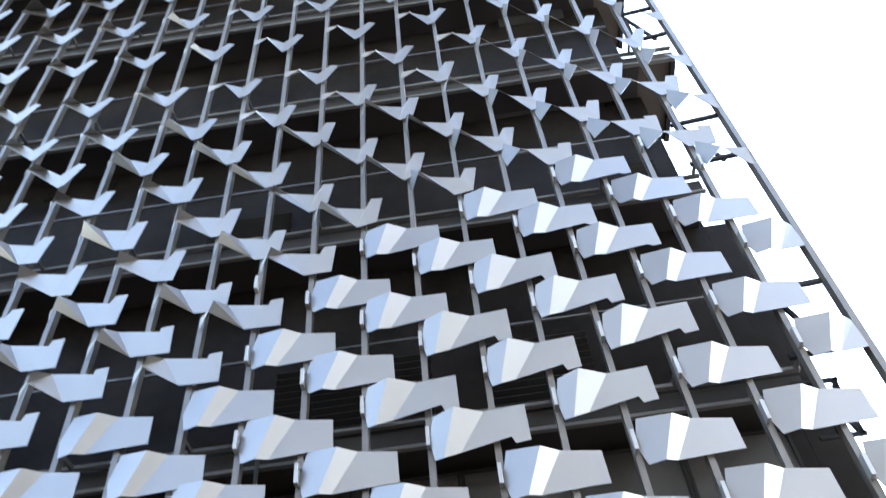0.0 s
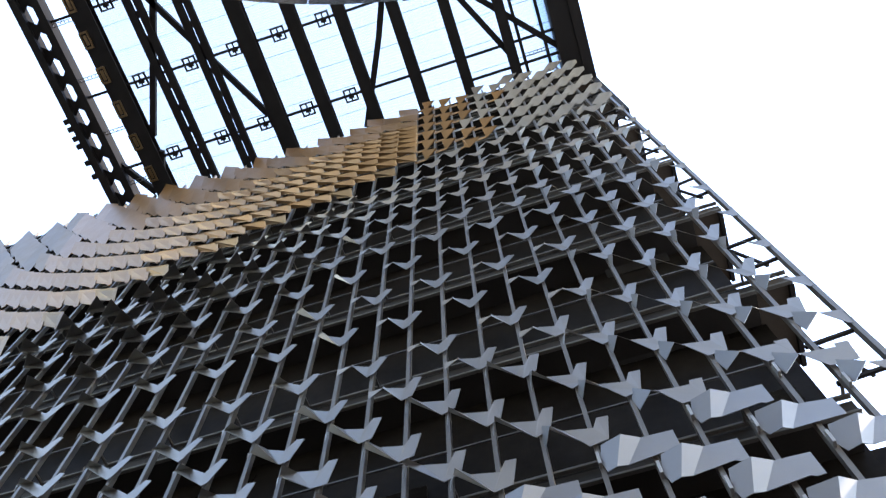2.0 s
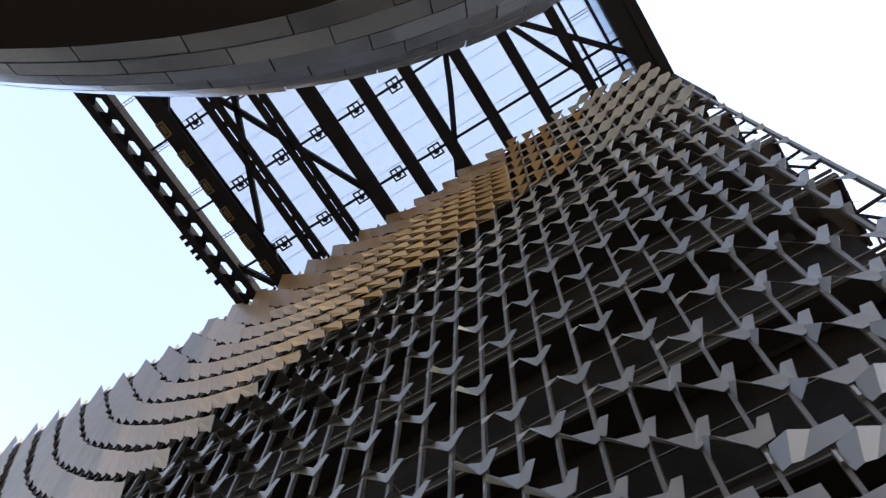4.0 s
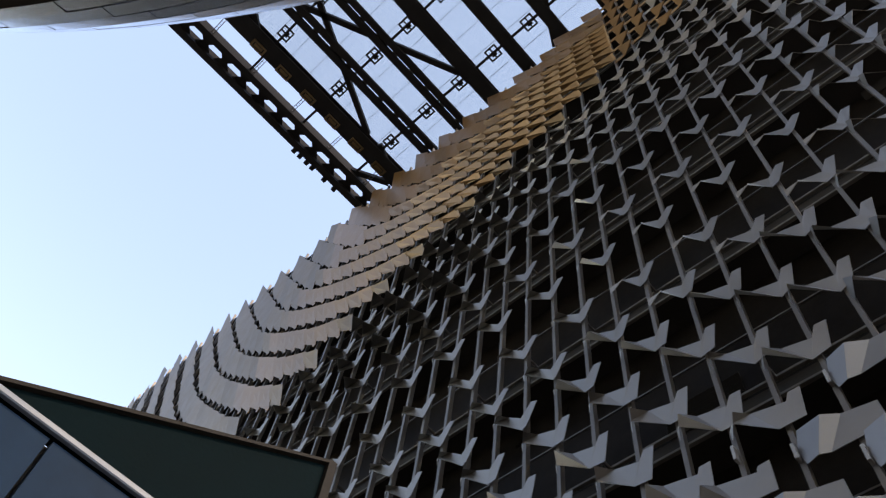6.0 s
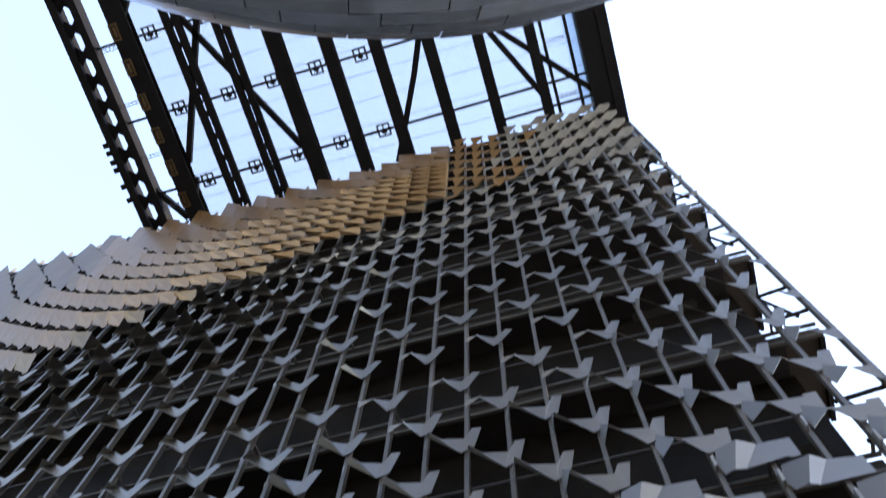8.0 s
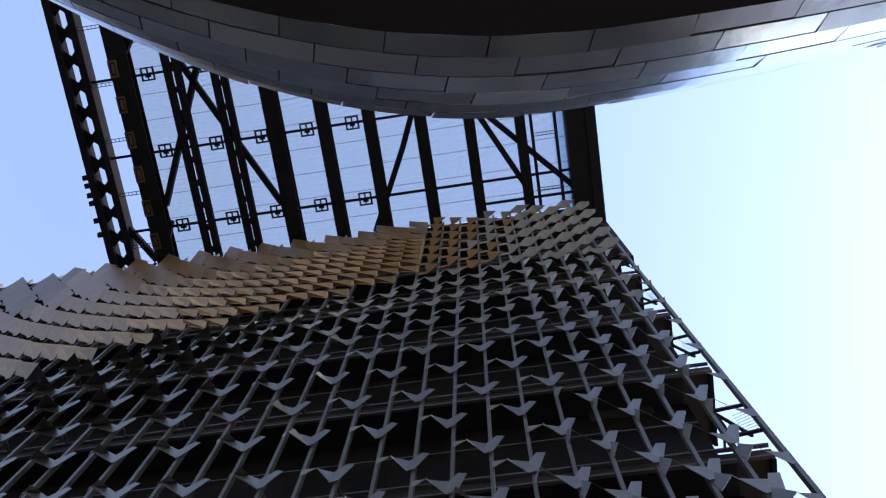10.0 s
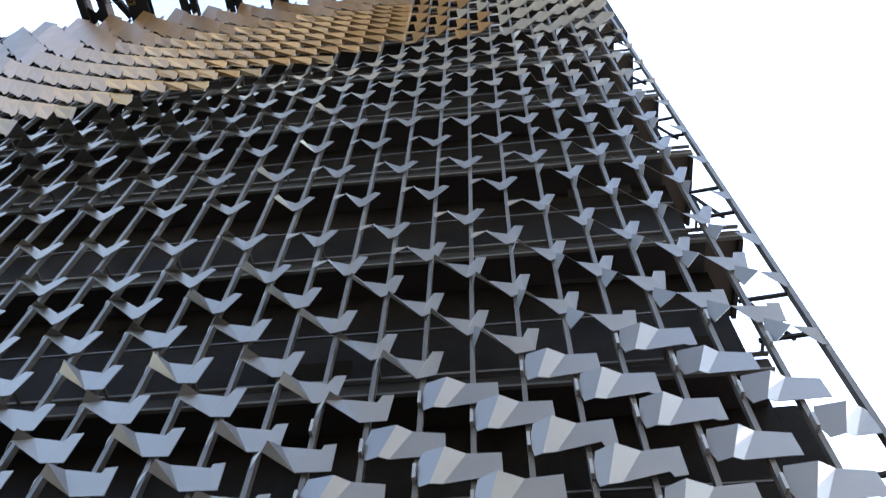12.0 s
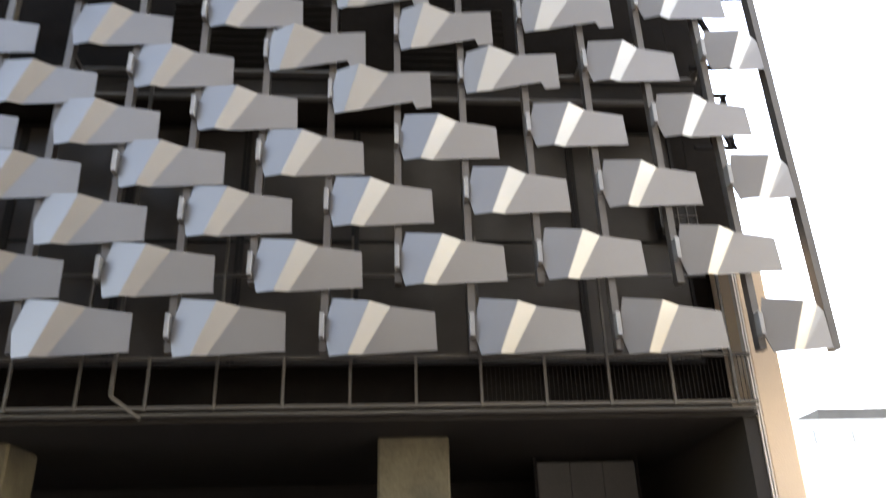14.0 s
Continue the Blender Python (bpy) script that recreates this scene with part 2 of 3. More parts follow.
# framed glazing of the lowest storey behind the screen
for k in range(-9, 4):
    x0 = -2.25 + 1.79 * k
    pane = thing("glazing_panel", "large grey glass pane in a dark steel frame", "glass pane", "glazing panels", "structure")
    bm = bmesh.new()
    box(bm, x0 + 0.06, x0 + 1.73, 11.55, 11.58, 4.95, 8.95)
    part("pane", bm, GLAZE, pane)
    for xa, xb, za, zb in ((0.0, 0.06, 4.9, 9.0), (1.73, 1.785, 4.9, 9.0), (0.06, 1.73, 4.9, 4.95), (0.06, 1.73, 8.95, 9.0), (0.06, 1.73, 6.9, 6.94)):
        bm = bmesh.new()
        box(bm, x0 + xa, x0 + xb, 11.52, 11.6, za, zb)
        part("frame", bm, DARK, pane)
cage = thing("wire_cage", "dark steel plant cage with pale grid wires", "cage")
bm = bmesh.new()
box(bm, 4.42, 5.04, 11.25, 11.5, 7.05, 8.05)
part("box", bm, SOFFIT, cage)
for i in range(5):
    bm = bmesh.new()
    box(bm, 4.42 + 0.15 * i, 4.432 + 0.15 * i, 11.235, 11.247, 7.05, 8.05)
    part("wire", bm, RAIL, cage)
for i in range(6):
    bm = bmesh.new()
    box(bm, 4.42, 5.04, 11.22, 11.232, 7.05 + 0.19 * i, 7.062 + 0.19 * i)
    part("wire", bm, RAIL, cage)
bm = bmesh.new()
box(bm, 4.45, 5.0, 11.3, 11.9, 6.95, 7.045)
part("bracket", bm, DARK, cage)
cross = thing("corner_bracing", "black steel cross bracing beside the corner", "bracing")
for a, b in (((5.32, 8.3), (5.62, 9.2)), ((5.62, 8.3), (5.32, 9.2)), ((5.32, 8.25), (5.32, 9.3)), ((5.64, 8.25), (5.64, 9.3)), ((5.2, 9.28), (5.7, 9.28)), ((5.0, 8.27), (5.7, 8.27))):
    bm = bmesh.new()
    bar(bm, (a[0], 10.8, a[1]), (b[0], 10.8, b[1]), 0.06, 0.06)
    part("bar", bm, DARK, cross)
bm = bmesh.new()
bar(bm, (5.1, 10.75, 9.28), (5.1, 11.0, 9.28), 0.3, 0.06)
part("foot", bm, DARK, cross)

# mesh guard along the slab edge
guard = thing("mesh_guard", "galvanised bar guard along the slab edge", "guard rail")
for z, h in ((4.08, 0.045), (4.76, 0.04)):
    bm = bmesh.new()
    box(bm, -30, 5.2, 10.68, 10.73, z, z + h)
    part("rail", bm, RAIL, guard)
for k in range(-24, 5):
    x = 1.33 + 0.895 * k
    if x < 5.2:
        bm = bmesh.new()
        box(bm, x - 0.018, x + 0.018, 10.66, 10.70, 4.06, 4.80 if k % 2 else 6.6)
        part("post", bm, RAIL, guard)
bm = bmesh.new()
k = 1.35
while k < 5.16:
    box(bm, k - 0.003, k + 0.003, 10.70, 10.708, 4.12, 4.76)
    k += 0.062
tagged(part("mesh_bar", bm, DARK, guard), kind="stuff")
pipe = thing("drain_pipe", "thin grey drain pipe down the glazing", "pipe")
bm = bmesh.new()
bar(bm, (-3.58, 10.63, 4.25), (-3.62, 10.63, 9.2), 0.05, 0.05)
bar(bm, (-3.58, 10.63, 4.25), (-3.2, 10.75, 3.97), 0.05, 0.05)
part("pipe", bm, RAIL, pipe)

# ---------------------------------------------------------------- the fin screen
screen = thing("fin_screen", "screen of folded aluminium fins on grey steel uprights", "facade screen")


def upright(name, p0, p1, w=0.10, d=0.16):
    bm = bmesh.new()
    bar(bm, p0, p1, w, d, (0, -1, 0))
    return part(name, bm, MULLION, screen)


for c in range(-LAST, 1):
    z0 = 4.72 if c % 2 == 0 else 5.7
    upright("upright", (col_x(c, z0), FACE + 0.10, z0), (col_x(c, TOP), FACE + 0.10, TOP + 0.1))


# ties from the uprights back to the slab edges
for z in FLOORS[1:]:
    for c in range(-30, 1, 2):
        bm = bmesh.new()
        bar(bm, (col_x(c, z), FACE + 0.14, z + 0.07), (col_x(c, z), 10.80, z + 0.07), 0.05, 0.08)
        part("tie", bm, MULLION, screen)


def edge_x(z):
    return 6.235 - 0.0138 * (z - 4.8)


upright("edge_upright", (edge_x(4.7), FACE + 0.08, 4.7), (edge_x(42), FACE + 0.08, 42), 0.11, 0.18)
# struts and gratings between the slab ends and the edge upright
for z in FLOORS[1:8]:
    for dz in (0.08, 1.5):
        bm = bmesh.new()
        bar(bm, (5.0, FACE + 0.24, z + dz), (edge_x(z + dz), FACE + 0.14, z + dz), 0.08, 0.08)
        part("strut", bm, DARK, screen)
    for a, b in (((5.24, 1.46), (5.74, 0.12)), ((5.24, 1.46), (5.24, 0.12))):
        bm = bmesh.new()
        bar(bm, (a[0], FACE + 0.30, z + a[1]), (b[0], FACE + 0.30, z + b[1]), 0.07, 0.07)
        part("brace", bm, DARK, screen)
    for i in range(9):
        bm = bmesh.new()
        bar(bm, (5.62, FACE + 0.34, z + 0.2 + 0.14 * i), (edge_x(z) - 0.05, FACE + 0.22, z + 0.2 + 0.14 * i), 0.009, 0.009)
        part("grating_wire", bm, RAIL, screen)

# A fin is one folded sheet: a side leaf on the bracket, a slim strip behind the ridge, and a plate that reaches
# past the next upright. Round the outline: side leaf (0, 1), ridge (2), valley (3), plate (4 to 7), valley (8), ridge (9), side leaf (10).
# Closed fins, low on the screen: along the row, outwards and upwards from the node.
CLOSED = {
    "hex": ((0.0, 0.10, -0.05), (0.11, 0.03, 0.41), (0.61, 0.21, 0.31), (0.89, 0.04, 0.29), (1.49, 0.06, 0.21), (1.51, 0.04, -0.33), (1.42, 0.04, -0.335), (1.3, 0.05, -0.34), (0.51, 0.08, -0.40), (0.33, 0.13, -0.42), (0.09, 0.10, -0.42)),
    "notch": ((0.0, 0.12, -0.07), (0.08, 0.17, 0.30), (0.42, 0.30, 0.35), (0.86, 0.09, 0.33), (1.5, 0.12, 0.34), (1.51, 0.14, -0.31), (1.28, 0.14, -0.33), (1.23, 0.15, -0.20), (0.45, 0.07, -0.33), (0.2, 0.23, -0.43), (0.06, 0.14, -0.43)),
}
# Open fins, turned over so that the tab of the plate stands up: along the row and upwards, with the ridge's reach.
REACH = (0.06, 0.08, 0.33, 0.12, 0.12, 0.13, 0.13, 0.08, 0.08, 0.30, 0.10)
OPEN = {
    "broad": (-2, 10, 0.33, 0.30, ((0.02, 0.22), (0.09, 0.58), (0.46, -0.08), (0.56, 0.23), (1.28, 0.14), (1.26, 0.22), (1.53, 0.20), (1.51, -0.36), (0.91, -0.34), (0.44, -0.12), (0.09, -0.27))),
    "tern": (-2, 12, 0.33, 0.30, ((-0.03, 0.55), (0.06, 1.06), (0.25, 0.45), (0.50, 0.50), (0.98, 0.28), (1.13, 0.62), (1.37, 0.58), (1.18, -0.15), (0.90, -0.18), (0.24, 0.42), (0.02, 0.20))),
    "swift": (-2, 14, 0.30, 0.27, ((-0.04, 0.85), (0.0, 1.38), (0.08, 0.90), (0.55, 0.49), (0.75, 0.38), (1.04, 0.89), (1.26, 0.84), (0.96, 0.02), (0.85, 0.04), (0.07, 0.86), (-0.02, 0.52))),
    "arrow": (-2, 22, 0.33, 0.30, ((0.0, 0.80), (0.02, 1.50), (0.34, 0.90), (0.54, 0.40), (0.87, 0.34), (0.96, 0.61), (1.29, 0.54), (1.16, 0.0), (0.84, 0.0), (0.30, 0.80), (0.02, 0.36))),
    "gull": (-7, 12, 0.42, 0.34, ((0.0, 0.55), (0.05, 0.94), (0.14, 0.48), (0.40, 0.51), (0.98, 0.32), (1.15, 0.68), (1.38, 0.64), (1.22, 0.0), (0.90, -0.17), (0.10, 0.50), (0.02, 0.12))),
    "dart": (-8, 17, 0.16, 0.14, ((0.0, 0.62), (0.03, 0.78), (0.35, 0.48), (0.41, 0.45), (0.85, 0.05), (1.23, 0.40), (1.41, 0.29), (0.98, -0.28), (0.82, -0.36), (0.33, 0.45), (0.02, 0.30))),
    "leaf": (-12.7, 10, 0.40, 0.30, ((0.0, 0.45), (0.04, 0.66), (0.20, 0.69), (0.49, 0.62), (1.08, 0.48), (1.22, 0.70), (1.46, 0.69), (1.27, -0.07), (0.87, -0.03), (0.06, 0.53), (0.02, 0.10))),
    "broad_leaf": (-12, 8, 0.42, 0.20, ((0.0, 0.10), (0.05, 0.28), (0.36, 0.28), (0.51, 0.42), (1.30, 0.28), (1.32, 0.36), (1.55, 0.38), (1.55, -0.22), (0.84, -0.20), (0.23, 0.14), (0.04, -0.30))),
    "fold": (-16, 14.5, 0.48, 0.36, ((0.0, 0.40), (0.02, 0.60), (0.54, 0.48), (0.62, 0.68), (0.96, 0.35), (1.36, 0.74), (1.53, 0.65), (1.10, 0.05), (1.00, -0.05), (0.05, 0.88), (0.02, 0.20))),
    "hook": (-21, 19, 1.0, 0.75, ((0.0, 0.20), (0.04, 0.40), (1.2, -0.60), (0.97, 0.33), (1.15, 0.20), (1.62, 0.60), (1.73, 0.47), (1.27, -0.15), (1.18, -0.22), (-0.05, 0.58), (0.02, 0.10))),
}
# Small turned fins under the roof corner.
CHIP = ((-0.06, 0.15, -0.20), (0.10, 0.24, -0.10), (0.44, 0.44, 0.10), (0.50, 0.45, 0.10), (0.82, 0.43, 0.02), (1.14, 0.42, -0.06), (1.20, 0.41, -0.08), (1.0, 0.28, -0.12), (0.58, 0.06, -0.26), (0.52, 0.05, -0.26), (0.20, 0.09, -0.22))
CURVE = ((0, 2, 4, 6, 8, 10, 12, 14, 15, 16, 17, 18, 19, 20, 21, 23, 26, 30, 60), (0, -.5, -1.05, -1.7, -2.35, -2.6, -2.6, -2.4, -1.8, -.75, .27, 1.25, 2.0, 2.5, 2.7, 2.7, 1.86, 0.74, -7.6))
SWING = ((-10, -8, -6, -4, -2, 0), (1, .9, .68, .5, .24, .06))


def node_z(c, r):
    """Height of a fin's node: an even rise, bent into a wave that swells to the west."""
    low = r * (0.07 + 0.033 * max(c, -11))
    west = max(0, -c - 15)
    high = np.interp(c + 1, *SWING) * np.interp(r + 0.1 * min(west, 12), *CURVE) - 0.2 * min(max(0, -c - 18), 20) * min(1, max(0, (r - 20) / 4))
    k = min(1, max(0, (r - 9) / 3))
    return 5.05 + 1.1 * r + low * (1 - k) + high * k


def flat(shape, base, rest):
    """Lay the points `rest` of a folded sheet into the plane of the three points `base`."""
    a, b, c = (Vector(shape[i]) for i in base)
    n = (b - a).cross(c - a)
    for i in rest:
        u, _, v = shape[i]
        shape[i][1] = a.y - (n.x * (u - a.x) + n.z * (v - a.z)) / n.y


def open_fold(c, r):
    """The open fin at (c, r), blended from the kinds round it."""
    total, shape = 0.0, np.zeros((11, 3))
    for cc, rr, high, low, pts in OPEN.values():
        d = ((c - cc) / 3.0) ** 2 + ((r - rr) / 2.0) ** 2
        w = 1 / (0.05 + d) ** 1.6
        reach = np.array(REACH)
        reach[[2, 9]] = high, low
        pts = np.array(pts)
        shape += w * np.stack([pts[:, 0], reach, pts[:, 1]], 1)
        total += w
    shape /= total
    flat(shape, (1, 2, 10), (0, 9))
    return shape


def scale_start(c):
    """Height from which the fins lie open like scales."""
    return 37.6 + 0.42 * min(0, c + 8) if c > -30 else 28.4


def closed_row(c):
    """The last row of closed fins on an upright."""
    return min(9, 6.4 - c, 9 + 0.55 * min(0, c + 7))


def fold_of(c, r, z):
    if r <= closed_row(c):
        k = max(0, 1 - abs(c + 5) / 3.5) * max(0, 1 - abs(r - 5.2) / 2.6)
        k = 1 if k > 0.2 else (0.5 if -8 < c < -2 and r > 6 else 0)
        shape = np.array(CLOSED["hex"]) * (1 - k) + np.array(CLOSED["notch"]) * k
        flat(shape, (2, 3, 8), (9,))
        flat(shape, (2, 9, 1), (0, 10))
        flat(shape, (3, 8, 5), (4, 6, 7))
        return shape
    k = min(1, max(0, (z - scale_start(c) + 1.5) / 2.0)) * min(1, max(0, (c + 14) / 5))
    shape = open_fold(c, r)
    # the upper and the western fins lean out over the street
    lean = max(0.2 * min(1, max(0, (r - 17) / 6)), 0.04 * min(1, max(0, (-c - 12) / 5)))
    up = shape[:, 2] - shape[8, 2]
    shape[:, 1] += lean * up
    shape[:, 2] -= lean * up * (z - 1.6) / 10.2
    return shape * (1 - k) + np.array(CHIP) * k


# Near the roof the fins lie open like scales, in bands that leave the roof edge steeply and level out towards the corner.
DROP = ((0, 1.5, 3, 5, 7, 9, 11, 13, 16, 30), (0, 2.5, 4.6, 7.4, 9.2, 10.6, 11.8, 12.9, 14.0, 17.0))


def band_z(x, start):
    d = x - start
    return 48.0 - np.interp(d, *DROP) + 0.85 * (start + 29.7) / 1.9 * min(1.3, max(0, d / 13))


def scale_into(bm, x, start):
    """One scale: a leaning plate with a bent tooth at its lower corner."""
    z = band_z(x, start)
    fall = min(1.9, max(-0.4, z - band_z(x + 1.0, start)))
    gap = min(2.6, max(1.25, z - band_z(x, start - 1.9)))
    steep = min(1, max(0, fall / 1.5))
    jit = rnd.uniform(-0.02, 0.02)
    rise = (z - 1.6) / 10.2
    out = gap * (0.19 * (1 - steep) + 0.05 * steep)
    h = max(0.15, (0.60 + 0.66 * steep) * gap - rise * out)
    hi, lo = 0.26 + out / 2 + 0.04 * steep, 0.26 - out / 2
    pts = [(0.0, hi + 0.05, h / 2), (1.14, hi, h / 2 - fall), (1.14, lo + jit, -h / 2 - fall - 0.16), (0.80, lo + jit, -h / 2 - 0.85 * fall - 0.02),
           (0.0, lo + 0.05 + jit, -h / 2 + 0.12), (1.10, lo + 0.06, -h / 2 - fall - 0.42)]
    front = [bm.verts.new((x + u, FACE - o, min(z + v, TOP - 0.1))) for u, o, v in pts]
    back = [bm.verts.new(v.co + Vector((0, 0.02, 0.004))) for v in front]
    for f in ((0, 1, 2, 3, 4), (3, 2, 5)):
        bm.faces.new([front[i] for i in f])
        bm.faces.new([back[i] for i in reversed(f)])
    for i, j in ((0, 1), (1, 2), (2, 5), (5, 3), (3, 4), (4, 0)):
        bm.faces.new((front[j], front[i], back[i], back[j]))


rnd = random.Random(4)


def ear_from(r):
    """West of this upright the side leaf of an open fin is only a small ear."""
    return -7 if r < 13 else -5


def fin_into(bm, c, r, short=False):
    z = node_z(c, r)
    x = col_x(c, z)
    lean = rnd.uniform(-0.02, 0.02)
    front, back = [], []
    shape = fold_of(c, r, z)
    closed = r <= closed_row(c)
    if short and not closed:  # no tab at the edge upright
        shape[5:7, 2] = shape[4, 2]
    # closed fins to the west sit a little lower
    slide = -0.2 * min(1, max(0, (-c - 4) / 3)) * min(1, r / 4) * (1 if r < 6 else 0.6) if closed else 0.0
    # the strip behind the ridge narrows to a sliver towards the corner
    strip = 0.98 if closed or z > scale_start(c) - 0.6 else min(0.98, max(0.06, (-4 - c) / 3))
    pts = []
    for u, o, v in shape:
        if short:
            u = min(u, 0.98) if not closed else min(u, 0.93 + 0.03 * u)
        pts.append(Vector((x + u, FACE - o + 0.02 + lean * v, z + v + slide)))
    pts.insert(9, pts[3].lerp(pts[8], strip))
    if not closed and c <= ear_from(r):
        if r >= 14 and c > -12 and z < scale_start(c) - 0.6:
            pts[2], pts[10] = pts[3] + Vector((-0.05, -0.04, 0.04)), pts[3] + Vector((-0.06, -0.02, 0.0))
        tip = pts[10]
        pts[0], pts[1], pts[11] = (Vector((x + du, FACE - 0.06 * (1 + do), tip.z + dv)) for du, do, dv in ((0.0, 0.0, -0.10), (0.03, 1.0, -0.01), (0.02, 0.0, -0.22)))
    pts.append(pts[2].lerp(pts[10], 0.1 if c > -5 else 0.85))
    for p in pts:
        front.append(bm.verts.new(p))
        back.append(bm.verts.new(p + Vector((0, 0.018, 0.004))))
    if closed:
        facets, rims = ((0, 1, 2, 10, 11), (2, 3, 8, 10), (3, 4, 5, 6, 7, 8)), ((0, 1, 2, 3, 4, 5, 6, 7, 8, 10, 11),)
    elif c > -5 and z < scale_start(c) - 0.6:  # only a sliver joins the side leaf to the plate
        facets, rims = ((0, 1, 2, 12, 10, 11), (2, 3, 9, 12), (3, 4, 5, 6, 7, 8, 9)), ((0, 1, 2, 3, 4, 5, 6, 7, 8, 9, 12, 10, 11),)
    elif c > ear_from(r):
        facets, rims = ((0, 1, 2, 10, 11), (2, 3, 9, 10), (3, 4, 5, 6, 7, 8, 9)), (range(12),)
    else:  # the side leaf is only a small ear
        facets, rims = ((0, 1, 12, 10, 11), (12, 2, 3, 9, 10), (3, 4, 5, 6, 7, 8, 9)), ((0, 1, 12, 2, 3, 4, 5, 6, 7, 8, 9, 10, 11),)
    for f in facets:
        bm.faces.new([front[i] for i in f])
        bm.faces.new([back[i] for i in reversed(f)])
    for rim in rims:
        rim = list(rim)
        for i, j in zip(rim, rim[1:] + rim[:1]):
            bm.faces.new((front[j], front[i], back[i], back[j]))
    for v in [v for v in front + back if not v.link_faces]:
        bm.verts.remove(v)


bracket_bm = bmesh.new()
box(bracket_bm, -0.03, 0.03, -0.13, 0.03, -0.17, 0.17, 0.006)
BRACKET = finish("bracket", bracket_bm, CLIP)

# gold cells take the painted warm reflection, the others plain aluminium
near, far, gold = [], [], []
for c in range(-LAST, 1):
    for r in range(0, 60):
        z = node_z(c, r)
        if (c + r) % 2 or z > TOP - 0.2:
            continue
        if z > scale_start(c) - 0.6:
            if c > -10:
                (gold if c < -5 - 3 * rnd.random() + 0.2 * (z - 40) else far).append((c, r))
        elif c >= -24 and r <= 22:
            near.append((c, r))
        else:
            far.append((c, r))
for c, r in near:
    bm = bmesh.new()
    fin_into(bm, c, r, c == 0)
    fin = part("fin", bm, PANEL, screen)
    if r <= 9 and c >= -9:
        ob = new("bracket", BRACKET)
        ob.parent = fin
        z = node_z(c, r)
        ob.location = (col_x(c, z) - 0.02, FACE, z - 0.2 * min(1, max(0, (-c - 4) / 3)) * min(1, r / 4))
for cells, mat, name, label in ((far, PANEL, "upper_fin", "distant silver fins"), (gold, GOLD, "corner_fin", "small fins with a painted gold reflection")):
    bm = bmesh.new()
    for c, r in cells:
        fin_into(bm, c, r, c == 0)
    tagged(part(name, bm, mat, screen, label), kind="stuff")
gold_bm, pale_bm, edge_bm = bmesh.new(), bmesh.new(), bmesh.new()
for j in range(-16, 22):
    start = -29.7 + 1.9 * j
    for c in range(-LAST, -9):
        x = col_x(c)
        if x < start or band_z(x, start) < scale_start(c) + 0.2:
            continue
        # painted reflection shifts from gold to pale towards the west
        west = -24 - c + 0.3 * (start + 29.7) + 3 * rnd.random()
        last = band_z(x + 1, start) < scale_start(c + 1) + 0.2
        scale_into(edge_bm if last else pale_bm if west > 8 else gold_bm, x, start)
tagged(part("gold_scale", gold_bm, GOLD, screen, "fins that overlap like scales, with a painted gold reflection"), kind="stuff")
tagged(part("edge_scale", edge_bm, PALE, screen, "greyish fins where the scales end"), kind="stuff")
tagged(part("pale_scale", pale_bm, PALE, screen, "fins that overlap like scales, with a painted pale reflection"), kind="stuff")

# ---------------------------------------------------------------- roof canopy
ROOF = 49.0
OUT = -7.6


def beam(x0, x1, depth=0.9, name="roof_beam", label="black steel roof beam with welded flanges", y1=10.6):
    ob = thing(name, label, "beam", "roof beams")
    bm = bmesh.new()
    w = (x1 - x0)
    box(bm, x0 + w * 0.2, x1 - w * 0.2, OUT, y1, ROOF + 0.05, ROOF + depth - 0.05)
    part("web", bm, DARK, ob)
    for z in (ROOF, ROOF + depth - 0.05):
        bm = bmesh.new()
        box(bm, x0, x1, OUT, y1, z, z + 0.05)
        part("flange", bm, DARK, ob)


for x0, x1 in ((-20.85, -19.65), (-12.4, -11.45), (-9.4, -8.65), (-6.65, -5.95), (-3.65, -2.95), (-0.78, -0.13), (2.2, 2.8)):
    beam(x0, x1, 0.65)
# twin beams with light slots between
for x0, x1 in ((-17.75, -16.75), (-15.05, -14.1)):
    beam(x0, x0 + 0.42, 0.3)
    beam(x1 - 0.40, x1, 0.3)
    ties = thing("tie_plates", "black tie plates between twin beams", "tie plate", "tie plates")
    for i in range(13):
        bm = bmesh.new()
        y = OUT + 0.6 + 1.4 * i
        box(bm, x0 + 0.425, x1 - 0.425, y, y + 0.40, ROOF + 0.06, ROOF + 0.12)
        part("plate", bm, DARK, ties)

# castellated edge girder
girder = thing("castellated_girder", "black girder with a row of six-sided holes", "girder")
for x in (-23.62, -22.42):
    bm = bmesh.new()
    box(bm, x - 0.22, x + 0.22, OUT, 10.6, ROOF, ROOF + 0.9)
    part("chord", bm, DARK, girder)
bm = bmesh.new()
y = OUT
while y < 10.3:
    pts = ((-23.4, y), (-23.4, y + 1.15), (-23.02, y + 0.80), (-22.64, y + 1.15), (-22.64, y), (-23.02, y + 0.35))
    sheet(bm, [(px, py, ROOF + 0.3) for px, py in pts], 0.06, (0, 0, 1))
    y += 1.55
tagged(part("web", bm, DARK, girder), kind="stuff")
for i, y in enumerate((4.4, 4.9, 5.5, 6.0, 7.1, 8.0)):
    bm = bmesh.new()
    box(bm, -24.2, -23.85, y, y + 0.3, ROOF + 0.1, ROOF + 0.45)
    box(bm, -23.86, -23.83, y + 0.1, y + 0.2, ROOF + 0.2, ROOF + 0.3)
    part("floodlight", bm, DARK, girder, "small black floodlight")

